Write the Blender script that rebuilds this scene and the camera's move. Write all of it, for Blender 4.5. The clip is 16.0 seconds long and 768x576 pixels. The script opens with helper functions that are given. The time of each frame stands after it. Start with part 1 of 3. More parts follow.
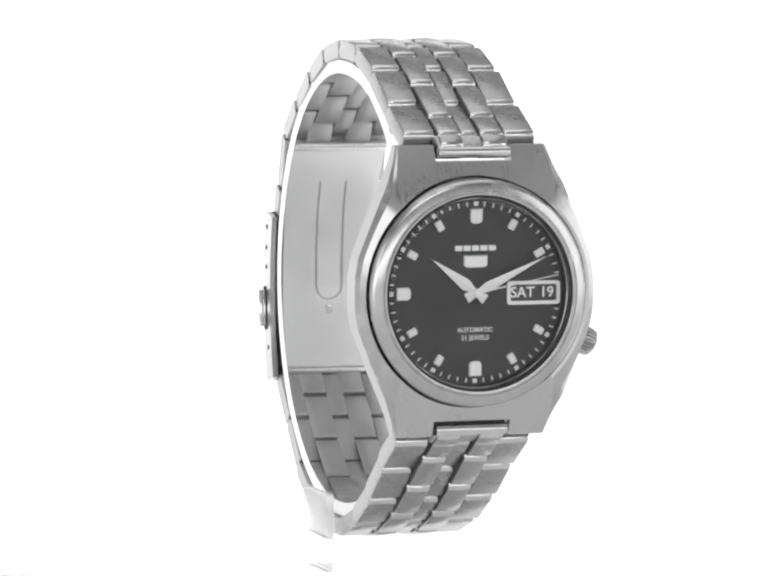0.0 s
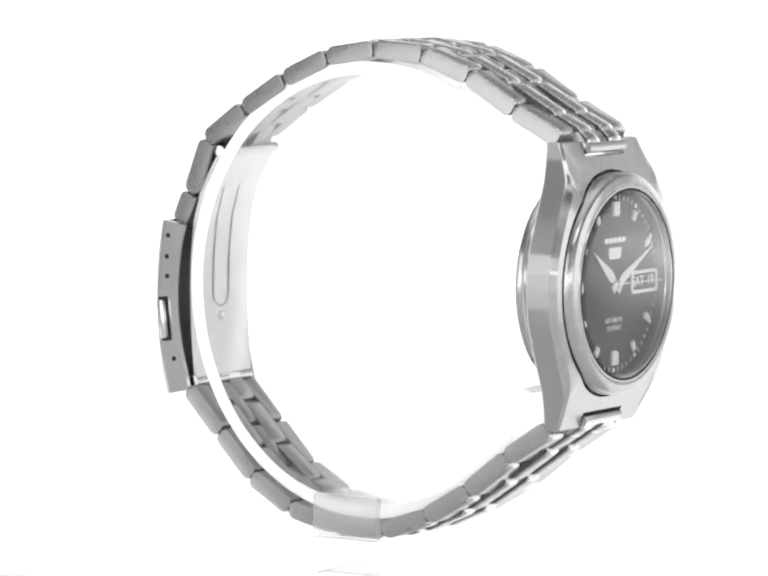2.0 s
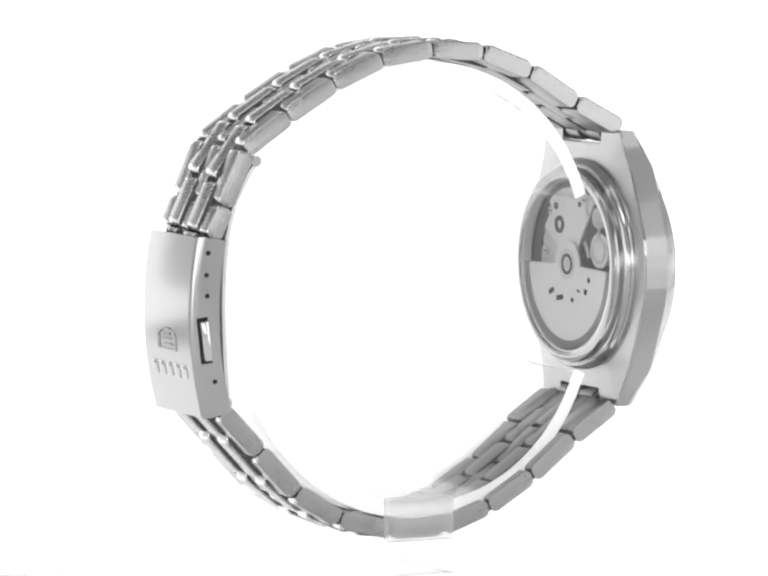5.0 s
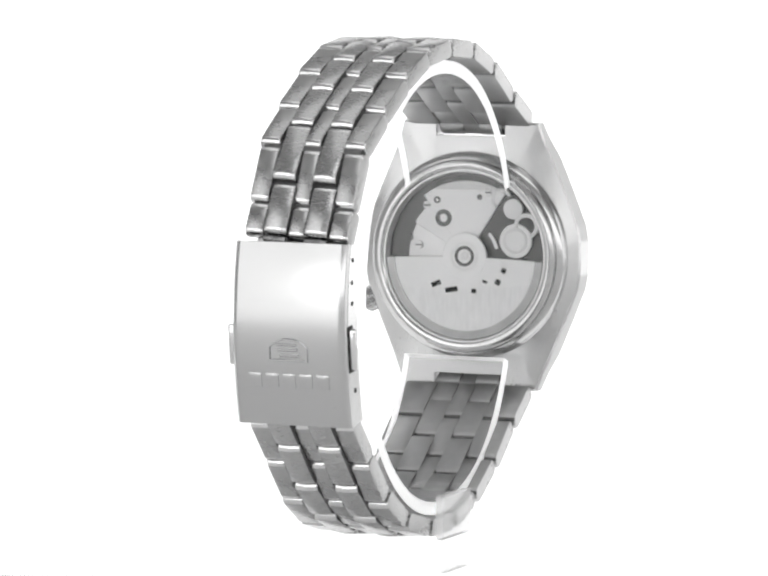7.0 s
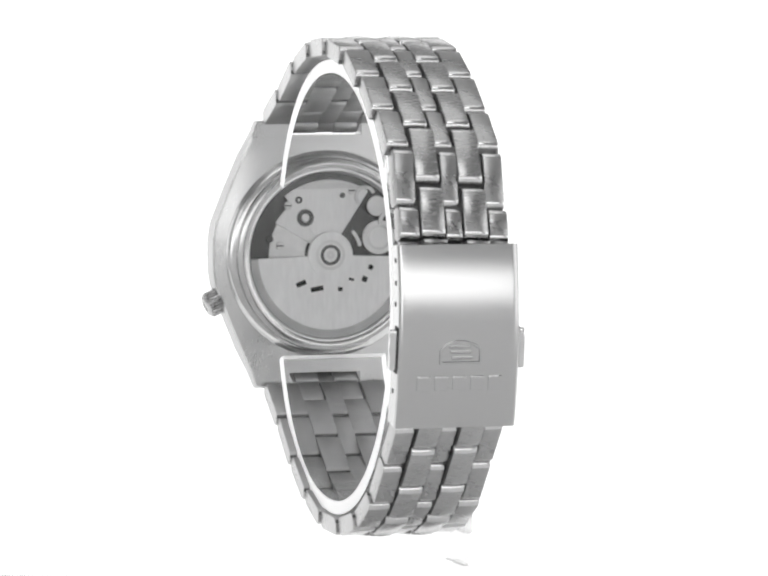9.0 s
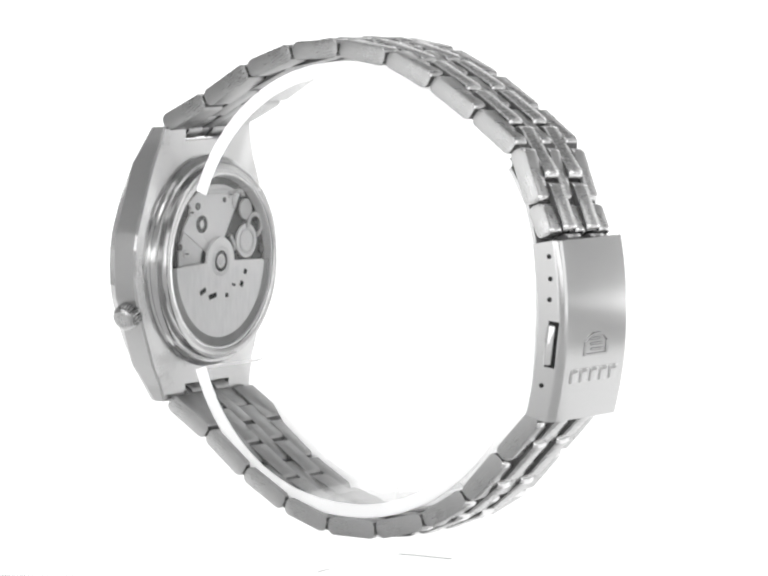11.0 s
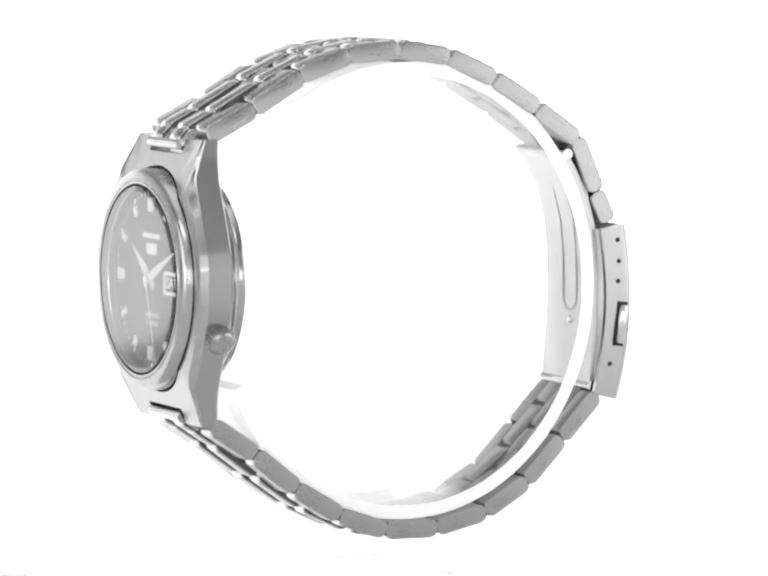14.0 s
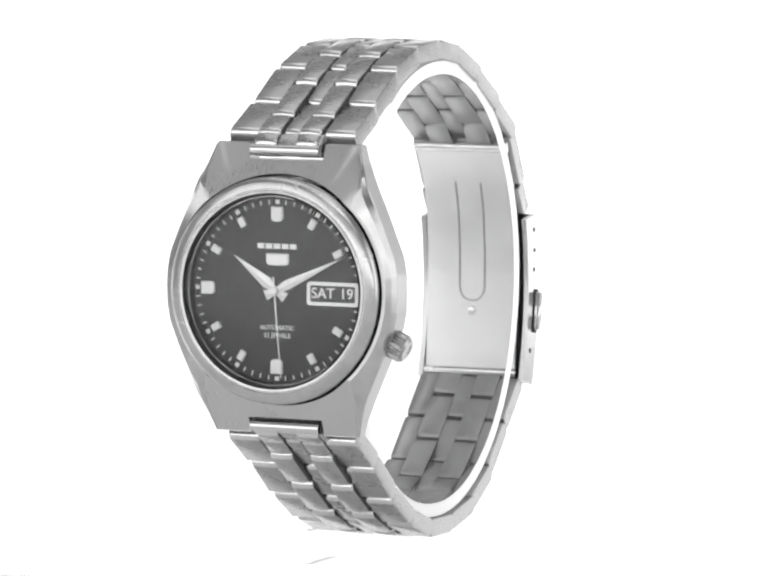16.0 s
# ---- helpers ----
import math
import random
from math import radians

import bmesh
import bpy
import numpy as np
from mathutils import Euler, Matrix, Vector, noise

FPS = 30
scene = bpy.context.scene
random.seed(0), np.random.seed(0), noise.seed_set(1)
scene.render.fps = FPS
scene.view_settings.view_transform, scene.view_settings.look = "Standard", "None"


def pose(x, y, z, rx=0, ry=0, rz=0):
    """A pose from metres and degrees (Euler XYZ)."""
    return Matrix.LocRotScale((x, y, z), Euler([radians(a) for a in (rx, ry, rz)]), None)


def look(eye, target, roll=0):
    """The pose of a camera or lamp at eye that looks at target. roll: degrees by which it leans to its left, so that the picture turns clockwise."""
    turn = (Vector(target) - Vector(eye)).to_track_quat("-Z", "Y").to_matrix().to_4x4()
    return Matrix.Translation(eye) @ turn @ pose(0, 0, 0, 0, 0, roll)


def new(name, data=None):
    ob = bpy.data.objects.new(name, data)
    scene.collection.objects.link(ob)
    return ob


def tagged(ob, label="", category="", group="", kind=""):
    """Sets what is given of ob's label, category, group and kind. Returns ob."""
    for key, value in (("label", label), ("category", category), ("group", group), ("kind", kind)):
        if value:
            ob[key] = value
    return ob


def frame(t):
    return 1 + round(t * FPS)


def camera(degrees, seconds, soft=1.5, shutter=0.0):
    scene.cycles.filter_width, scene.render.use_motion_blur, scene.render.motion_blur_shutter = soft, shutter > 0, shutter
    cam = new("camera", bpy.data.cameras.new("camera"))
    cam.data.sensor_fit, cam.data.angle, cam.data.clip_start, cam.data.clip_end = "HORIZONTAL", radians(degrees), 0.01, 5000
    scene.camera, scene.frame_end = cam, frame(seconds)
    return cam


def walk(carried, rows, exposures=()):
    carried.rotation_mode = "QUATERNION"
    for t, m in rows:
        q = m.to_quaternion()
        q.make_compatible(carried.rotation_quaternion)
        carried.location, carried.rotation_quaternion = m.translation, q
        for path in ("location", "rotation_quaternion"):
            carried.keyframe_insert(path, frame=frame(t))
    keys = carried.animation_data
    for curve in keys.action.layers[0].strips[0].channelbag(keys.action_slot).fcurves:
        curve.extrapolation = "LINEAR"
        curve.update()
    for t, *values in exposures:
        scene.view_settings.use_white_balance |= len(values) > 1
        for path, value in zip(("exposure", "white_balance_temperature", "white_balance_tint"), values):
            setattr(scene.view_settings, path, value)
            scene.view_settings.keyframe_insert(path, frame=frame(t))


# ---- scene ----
MM = 0.001
TABLE = 0.045          # height of the dial's centre above the table
AXIS = 0.00074         # the turntable's axis, a little beside the lens
START, RATE = 18.88, 19.817   # turn of the turntable at 0 s, and degrees per second

cam = camera(9.084, 16.0, soft=2.5)
STANDPOINT = pose(0, -0.7052, 0.10297, 85.096, 0, 0) @ Matrix.Rotation(radians(0.32), 4, "Z")
walk(cam, [(0.0, STANDPOINT), (16.0, STANDPOINT)])

# ---- light: a photographer's light tent whose back wall glows by itself ----
world = bpy.data.worlds.new("studio")
scene.world = world
world.use_nodes = True
world.node_tree.nodes["Background"].inputs[0].default_value = (0.9, 0.95, 1.0, 1)
world.node_tree.nodes["Background"].inputs[1].default_value = 0.05


def softbox(name, size_x, size_y, power, at, target):
    data = bpy.data.lights.new(name, "AREA")
    data.shape, data.size, data.size_y, data.energy = "RECTANGLE", size_x, size_y, power
    ob = new(name, data)
    ob.matrix_world = look(at, target)
    return ob


softbox("softbox_top", 0.9, 0.7, 1.2, (0, 0.0, 0.9), (0, -0.02, 0))
# Lamp with no known source, added to brighten dial markers and rotor.
softbox("added_key", 0.6, 0.3, 1.25, (0, -0.66, 0.85), (0, 0, 0.045))
softbox("softbox_front", 2.5, 0.24, 3.6, (0, -1.25, 0.20), (0, 0, 0.04))
# Two unseen glowing cards, added to brighten the dial, pointers and blade.
softbox("added_card_west", 0.28, 0.30, 0.33, (-0.322, -0.27, 0.152), (0, 0, 0.152))
softbox("added_card_east", 0.34, 0.30, 0.40, (0.406, -0.109, 0.152), (0, 0, 0.152))


# ---- materials ----
def material(name, colour, rough=0.5, metal=0.0, var=0.0, size=400.0, bump=0.0, stretch=(1, 1, 1), rough_var=0.0):
    m = bpy.data.materials.new(name)
    m.use_nodes = True
    nt = m.node_tree
    b = nt.nodes["Principled BSDF"]
    b.inputs["Base Color"].default_value = (*colour, 1)
    b.inputs["Roughness"].default_value = rough
    b.inputs["Metallic"].default_value = metal
    if var or bump or rough_var:
        tc = nt.nodes.new("ShaderNodeTexCoord")
        mp = nt.nodes.new("ShaderNodeMapping")
        mp.inputs["Scale"].default_value = stretch
        nt.links.new(tc.outputs["Object"], mp.inputs[0])
        n1 = nt.nodes.new("ShaderNodeTexNoise")
        n1.inputs["Scale"].default_value = size
        n1.inputs["Detail"].default_value = 5
        nt.links.new(mp.outputs[0], n1.inputs[0])
        n2 = nt.nodes.new("ShaderNodeTexNoise")
        n2.inputs["Scale"].default_value = size * 0.12
        n2.inputs["Detail"].default_value = 3
        nt.links.new(tc.outputs["Object"], n2.inputs[0])
        add = nt.nodes.new("ShaderNodeMath")
        add.operation = "ADD"
        nt.links.new(n1.outputs[0], add.inputs[0])
        nt.links.new(n2.outputs[0], add.inputs[1])
        if var:
            ramp = nt.nodes.new("ShaderNodeMapRange")
            ramp.inputs[1].default_value, ramp.inputs[2].default_value = 0.6, 1.4
            ramp.inputs[3].default_value, ramp.inputs[4].default_value = 1 - var, 1 + var
            nt.links.new(add.outputs[0], ramp.inputs[0])
            mul = nt.nodes.new("ShaderNodeVectorMath")
            mul.operation = "SCALE"
            mul.inputs[0].default_value = colour
            nt.links.new(ramp.outputs[0], mul.inputs["Scale"])
            nt.links.new(mul.outputs[0], b.inputs["Base Color"])
        if rough_var:
            rr = nt.nodes.new("ShaderNodeMapRange")
            rr.inputs[1].default_value, rr.inputs[2].default_value = 0.6, 1.4
            rr.inputs[3].default_value, rr.inputs[4].default_value = rough - rough_var, rough + rough_var
            nt.links.new(add.outputs[0], rr.inputs[0])
            nt.links.new(rr.outputs[0], b.inputs["Roughness"])
        if bump:
            bp = nt.nodes.new("ShaderNodeBump")
            bp.inputs["Strength"].default_value = bump
            bp.inputs["Distance"].default_value = 0.00003
            nt.links.new(n1.outputs[0], bp.inputs["Height"])
            nt.links.new(bp.outputs[0], b.inputs["Normal"])
    return m


def clear(name, tint, ior=1.5, veil=0.0, veil_colour=(0.9, 0.9, 0.9), rough=0.02):
    """A thin clear sheet: it lets light through and mirrors by its Fresnel gloss; veil is a share of milky scatter."""
    m = bpy.data.materials.new(name)
    m.use_nodes = True
    nt = m.node_tree
    nt.nodes.remove(nt.nodes["Principled BSDF"])
    out = nt.nodes["Material Output"]
    tr = nt.nodes.new("ShaderNodeBsdfTransparent")
    tr.inputs[0].default_value = (*tint, 1)
    gl = nt.nodes.new("ShaderNodeBsdfGlossy")
    gl.inputs["Roughness"].default_value = rough
    fr = nt.nodes.new("ShaderNodeFresnel")
    fr.inputs[0].default_value = ior
    mix = nt.nodes.new("ShaderNodeMixShader")
    nt.links.new(fr.outputs[0], mix.inputs[0])
    last = tr
    if veil:
        df = nt.nodes.new("ShaderNodeBsdfTranslucent")
        df.inputs[0].default_value = (*veil_colour, 1)
        mv = nt.nodes.new("ShaderNodeMixShader")
        mv.inputs[0].default_value = veil
        nt.links.new(tr.outputs[0], mv.inputs[1])
        nt.links.new(df.outputs[0], mv.inputs[2])
        last = mv
    nt.links.new(last.outputs[0], mix.inputs[1])
    nt.links.new(gl.outputs[0], mix.inputs[2])
    nt.links.new(mix.outputs[0], out.inputs[0])
    return m


def graze(m, start, end, least, most):
    """Gives a clear sheet a gloss that grows from least to most towards a grazing view."""
    nt = m.node_tree
    view, gloss_share = nt.nodes.new("ShaderNodeLayerWeight"), nt.nodes.new("ShaderNodeMapRange")
    view.inputs[0].default_value = 0.5
    gloss_share.interpolation_type = "SMOOTHSTEP"
    for k, value in enumerate((start, end, least, most)):
        gloss_share.inputs[k + 1].default_value = value
    nt.links.new(view.outputs["Facing"], gloss_share.inputs[0])
    for link in nt.nodes["Fresnel"].outputs[0].links:
        nt.links.new(gloss_share.outputs[0], link.to_socket)
    nt.nodes.remove(nt.nodes["Fresnel"])


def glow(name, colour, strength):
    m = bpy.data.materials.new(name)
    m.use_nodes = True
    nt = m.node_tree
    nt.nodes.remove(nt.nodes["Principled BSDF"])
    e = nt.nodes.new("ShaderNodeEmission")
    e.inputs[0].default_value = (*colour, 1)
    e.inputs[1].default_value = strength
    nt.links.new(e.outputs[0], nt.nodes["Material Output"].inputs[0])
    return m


BRUSHED = material("brushed_steel", (0.45, 0.45, 0.45), 0.30, 1.0, 0.10, 900, 0.3, (1, 1, 6), 0.08)
CLASP = material("brushed_clasp_steel", (0.52, 0.52, 0.52), 0.18, 1.0, 0.03, 900, 0.015, (1, 1, 8), 0.03)
BEZEL = material("scratched_bezel_steel", (0.53, 0.53, 0.53), 0.23, 1.0, 0.16, 500, 0.2, (1, 1, 1), 0.08)
BLADE = material("bright_blade_steel", (0.74, 0.74, 0.74), 0.40, 1.0, 0.12, 250, 0.0, (1, 1, 1), 0.06)
BACK = material("satin_back_steel", (0.52, 0.52, 0.52), 0.18, 1.0, 0.12, 500, 0.0, (1, 1, 1), 0.04)
CASE_SIDE = material("brushed_case_side", (0.44, 0.44, 0.44), 0.32, 1.0, 0.04, 900, 0.0, (1, 1, 6), 0.05)
BRUSHED_CASE = material("brushed_case_steel", (0.58, 0.58, 0.58), 0.30, 1.0, 0.05, 1200, 0.2, (6, 1, 1), 0.05)
CROWN = material("worn_crown_steel", (0.42, 0.42, 0.42), 0.25, 1.0, 0.15, 900, 0.1, (1, 1, 1), 0.08)
POLISHED = material("polished_steel", (0.70, 0.70, 0.70), 0.12, 1.0, 0.03, 500, 0.0, (1, 1, 1), 0.04)
DARK_STEEL = material("dark_steel", (0.07, 0.07, 0.07), 0.5, 1.0, 0.1, 700)
DIAL = material("dial_black", (0.018, 0.018, 0.0184), 0.45, 0.0, 0.04, 120)
PRINT = material("dial_print", (0.78, 0.78, 0.78), 0.5)
LUME = material("lume", (0.84, 0.84, 0.83), 0.55, 0.0, 0.04, 900)
APPLIED = material("applied_metal", (0.80, 0.80, 0.80), 0.35, 0.35, 0.03, 800)
POINTER_METAL = material("pointer_metal", (0.76, 0.76, 0.76), 0.35, 0.4, 0.05, 900)
DISC = material("calendar_disc", (0.05, 0.05, 0.05), 0.6)
HOLE = material("hole_dark", (0.012, 0.012, 0.012), 0.7)
ROTOR = material("rotor_steel", (0.95, 0.95, 0.95), 0.42, 0.1, 0.08, 420, 0.2, (5, 1, 1))
GROOVE = material("blade_groove_steel", (0.4, 0.4, 0.4), 0.45, 1.0, 0.1, 700)
MOVEMENT = material("movement_dark", (0.15, 0.15, 0.15), 0.5, 1.0, 0.2, 500)
WEIGHT = material("rotor_weight_steel", (0.45, 0.45, 0.45), 0.4, 0.8, 0.25, 300)
PLATE = material("movement_plate", (0.80, 0.80, 0.80), 0.40, 0.4, 0.12, 500)
CRYSTAL = clear("scratched_crystal_glass", (0.98, 0.98, 0.98), 2.0, rough=0.1)
graze(CRYSTAL, 0.42, 0.66, 0.045, 0.42)
BACK_GLASS = clear("caseback_glass", (0.97, 0.97, 0.97), 1.45)
ACRYLIC = clear("clear_acrylic", (0.985, 0.985, 0.985), 1.49, 0.04, (0.97, 0.97, 0.97), 0.08)
graze(ACRYLIC, 0.5, 1.0, 0.02, 0.6)
# Both shares add up past 1, in place of light guided to the edge.
EDGE = bpy.data.materials.new("brightened_acrylic_edge")
EDGE.use_nodes = True
nt = EDGE.node_tree
nt.nodes.remove(nt.nodes["Principled BSDF"])
lit_front, lit_through, both = nt.nodes.new("ShaderNodeBsdfDiffuse"), nt.nodes.new("ShaderNodeBsdfTranslucent"), nt.nodes.new("ShaderNodeAddShader")
for k, node in enumerate((lit_front, lit_through)):
    node.inputs[0].default_value = (0.78, 0.78, 0.78, 1)
    nt.links.new(node.outputs[0], both.inputs[k])
nt.links.new(both.outputs[0], nt.nodes["Material Output"].inputs[0])
THIN = clear("thin_clear_acrylic", (0.98, 0.98, 0.98), 1.05, 0.3, (0.97, 0.97, 0.97), 0.05)
STRAP = clear("clear_strap_acrylic", (0.99, 0.99, 0.99), 1.05, 0.08, (0.97, 0.97, 0.97), 0.05)
graze(STRAP, 0.6, 1.0, 0.0, 0.06)
CLEARER = clear("clearest_acrylic", (0.97, 0.97, 0.97), 1.05, 0.1, (0.97, 0.97, 0.97), 0.05)
WALL = material("tent_cloth", (0.65, 0.65, 0.65), 0.9, 0.0, 0.03, 6)
ROOF = material("grey_roof_cloth", (0.38, 0.38, 0.38), 0.9, 0.0, 0.05, 6)
FRONT = material("pale_front_cloth", (0.90, 0.90, 0.90), 0.9, 0.0, 0.05, 6)
TABLETOP = material("white_table_board", (0.90, 0.90, 0.90), 0.6, 0.0, 0.02, 10)
# Emission put in for the light on the white backdrop and sweep.
WHITE_GLOW = glow("self_glowing_white", (1.0, 1.0, 1.0), 1.6)
ADDED_GLOW = glow("added_side_glow", (1.0, 1.0, 1.0), 3.0)
TABLE_GLOW = glow("table_glow", (1.0, 1.0, 1.0), 1.35)


# ---- helpers for building ----
def finish(name, bm, mats, angle=35):
    me = bpy.data.meshes.new(name)
    bmesh.ops.recalc_face_normals(bm, faces=bm.faces)
    bm.to_mesh(me)
    bm.free()
    for m in mats if isinstance(mats, (list, tuple)) else [mats]:
        me.materials.append(m)
    me.shade_smooth()
    me.set_sharp_from_angle(angle=radians(angle))
    return me


def facing(ob, y):
    """Turns an open sheet's faces so that they look along +y or -y."""
    if sum(p.normal.y * p.area for p in ob.data.polygons) * y < 0:
        ob.data.flip_normals()
    ob.visible_shadow = False
    return ob


def part(name, bm, mats, parent, label="", angle=35, m=None):
    """Links a bmesh (in millimetres) as one mesh object under a thing or part."""
    bmesh.ops.scale(bm, vec=(MM, MM, MM), verts=bm.verts)
    ob = new(name, finish(name, bm, mats, angle))
    ob.parent = parent
    if m is not None:
        ob.matrix_basis = m
    return tagged(ob, label) if label else ob


def share(name, me, parent, m):
    ob = new(name, me)
    ob.parent = parent
    ob.matrix_basis = m
    return ob


def mm(x, y, z, rx=0, ry=0, rz=0):
    return pose(x * MM, y * MM, z * MM, rx, ry, rz)


def box(bm, x0, x1, y0, y1, z0, z1, bevel=0.0, seg=2, mat=0):
    r = bmesh.ops.create_cube(bm, size=1, matrix=Matrix.Translation(((x0 + x1) / 2, (y0 + y1) / 2, (z0 + z1) / 2)) @ Matrix.Diagonal((x1 - x0, y1 - y0, z1 - z0, 1)))
    faces = {f for v in r["verts"] for f in v.link_faces}
    for f in faces:
        f.material_index = mat
    if bevel:
        edges = list({e for v in r["verts"] for e in v.link_edges})
        bmesh.ops.bevel(bm, geom=edges, offset=bevel, segments=seg, affect="EDGES", profile=0.5)


def lathe(bm, profile, n=96, cx=0.0, cz=0.0, mats=None, close=False):
    """Turns (radius, y) points about the y axis through (cx, cz)."""
    rings = []
    for r, y in profile:
        if r < 1e-6:
            rings.append([bm.verts.new((cx, y, cz))])
        else:
            rings.append([bm.verts.new((cx + r * math.cos(2 * math.pi * i / n), y, cz + r * math.sin(2 * math.pi * i / n))) for i in range(n)])
    pairs = list(zip(rings, rings[1:])) + ([(rings[-1], rings[0])] if close else [])
    for k, (a, b) in enumerate(pairs):
        for i in range(n):
            j = (i + 1) % n
            if len(a) == 1 and len(b) == 1:
                continue
            if len(a) == 1:
                f = bm.faces.new((a[0], b[i], b[j]))
            elif len(b) == 1:
                f = bm.faces.new((a[i], a[j], b[0]))
            else:
                f = bm.faces.new((a[i], a[j], b[j], b[i]))
            if mats:
                f.material_index = mats[k]


def prism(bm, pts, y0, y1, bevel=0.0, mat=0):
    """A plate with the outline pts (x, z), from y0 (front, towards the lens side) to y1."""
    front = [bm.verts.new((x, y0, z)) for x, z in pts]
    back = [bm.verts.new((x, y1, z)) for x, z in pts]
    fs = [bm.faces.new(front), bm.faces.new(back[::-1])]
    n = len(pts)
    for i in range(n):
        fs.append(bm.faces.new((front[i], back[i], back[(i + 1) % n], front[(i + 1) % n])))
    for f in fs:
        f.material_index = mat
    if bevel:
        bmesh.ops.bevel(bm, geom=list(fs[0].edges), offset=bevel, segments=1, affect="EDGES")


def arc(cx, cz, r, a0, a1, n=16):
    return [(cx + r * math.cos(radians(a0 + (a1 - a0) * i / n)), cz + r * math.sin(radians(a0 + (a1 - a0) * i / n))) for i in range(n + 1)]


def lettering(name, text, height, x, y, z, mat, parent, label, bold=0.0, back=False):
    cu = bpy.data.curves.new(name, "FONT")
    cu.body, cu.size, cu.align_x, cu.align_y, cu.extrude, cu.offset = text, height * MM * 1.38, "CENTER", "CENTER", 0.00002, bold * MM
    tmp = new(name, cu)
    me = bpy.data.meshes.new_from_object(tmp)
    bpy.data.objects.remove(tmp)
    bpy.data.curves.remove(cu)
    me.materials.clear()
    me.materials.append(mat)
    ob = new(name, me)
    ob.parent = parent
    ob.matrix_basis = mm(x, y, z, 90, 0, 180 if back else 0)
    return tagged(ob, label)


# ---- the tent ----
def slab(name, x0, x1, y0, y1, z0, z1, mat, label, category):
    bm = bmesh.new()
    box(bm, x0, x1, y0, y1, z0, z1)
    return tagged(new(name, finish(name, bm, mat)), label, category, kind="structure")


slab("backdrop", -1.3, 1.3, 1.10, 1.13, -0.04, 0.5, WHITE_GLOW, "self-glowing pure white studio backdrop", "backdrop")
slab("wall_north", -1.3, 1.3, 1.10, 1.13, 0.5, 1.0, WALL, "grey cloth above the lit backdrop", "wall")
slab("floor", -1.3, 1.3, -1.3, -0.002, -0.04, 0.0, TABLETOP, "white board before the glowing table", "table")
# The glowing wings are added, unseen, to whiten what the crystal mirrors.
slab("added_glow_wing", -1.3, -0.2, 0.19, 0.36, -0.04, 0.0, WHITE_GLOW, "added glowing sweep beside the table, for the crystal to mirror", "table")
slab("floor_west", -1.3, -0.2, -0.002, 0.19, -0.04, 0.0, TABLETOP, "white board beside the glowing table", "table")
slab("added_glow_wing", 0.2, 1.3, 0.22, 0.36, -0.04, 0.0, WHITE_GLOW, "added glowing sweep beside the table, for the crystal to mirror", "table")
slab("floor_east", 0.2, 1.3, -0.002, 0.22, -0.04, 0.0, TABLETOP, "white board beside the glowing table", "table")
# Table surface made to glow, added to brighten stand and steel from below.
slab("added_glow_table", -0.2, 0.2, -0.002, 0.36, -0.04, 0.0, TABLE_GLOW, "glowing white table under the stand, added to brighten it", "table")
slab("glow_sweep", -1.3, 1.3, 0.36, 1.10, -0.04, 0.0, WHITE_GLOW, "self-glowing white sweep behind the stand", "table")
# Unseen panel, added so that the crystal mirrors white when it faces right.
slab("added_glow_panel", 0.21, 0.60, 0.30, 0.64, 0.001, 0.006, ADDED_GLOW, "unseen glowing panel, added for white glare on the crystal", "diffuser")
slab("ceiling", -1.3, 1.3, -1.3, 1.10, 1.0, 1.02, ROOF, "grey cloth roof of the light tent", "ceiling")
slab("wall_west", -1.32, -1.3, -1.3, 1.10, 0.0, 1.0, WALL, "white cloth side of the light tent", "wall")
slab("wall_east", 1.3, 1.32, -1.3, 1.10, 0.0, 1.0, WALL, "white cloth side of the light tent", "wall")
slab("wall_south", -1.3, 1.3, -1.32, -1.3, 0.0, 1.0, FRONT, "pale cloth closing the tent's open side", "wall")

# ---- the watch ----
watch = tagged(new("wristwatch"), "stainless steel wristwatch with black dial, closed bracelet, on clear stand", "watch")
watch.location = (AXIS, 0, TABLE)


def ray_polygon(pts, a):
    """How far out the outline pts (x, z) lies from the centre at the angle a."""
    dx, dz = math.cos(a), math.sin(a)
    best = 0.0
    for (x0, z0), (x1, z1) in zip(pts, pts[1:] + pts[:1]):
        ex, ez = x1 - x0, z1 - z0
        det = dx * -ez + ex * dz
        if abs(det) < 1e-9:
            continue
        r = (x0 * -ez + ex * z0) / det
        u = (dx * z0 - dz * x0) / det
        if r > 0 and -1e-6 <= u <= 1 + 1e-6:
            best = max(best, r)
    return best


def mirrored(quarter):
    right = quarter + [(x, -z) for x, z in quarter[::-1][1:]]
    return right + [(-x, z) for x, z in right[::-1]]


def bend(p, q, r, n=10):
    """Points of a smooth bend from p to r, drawn towards q."""
    return [tuple((1 - u) ** 2 * a + 2 * u * (1 - u) * b + u * u * c for a, b, c in zip(p, q, r)) for u in (i / n for i in range(n + 1))]


OUTER = mirrored([(11.0, 20.4), (11.75, 18.0)] + bend((15.1, 10.2), (16.3, 7.2), (17.2, 4.9), 5) + [(17.6, 2.6), (17.65, 0.0)])
INNER = mirrored([(10.7, 20.3), (11.35, 17.3)] + bend((11.7, 15.6), (11.4, 13.6), (11.1, 12.3), 4) + arc(0, 0, 16.5, 47.5, 0, 10))


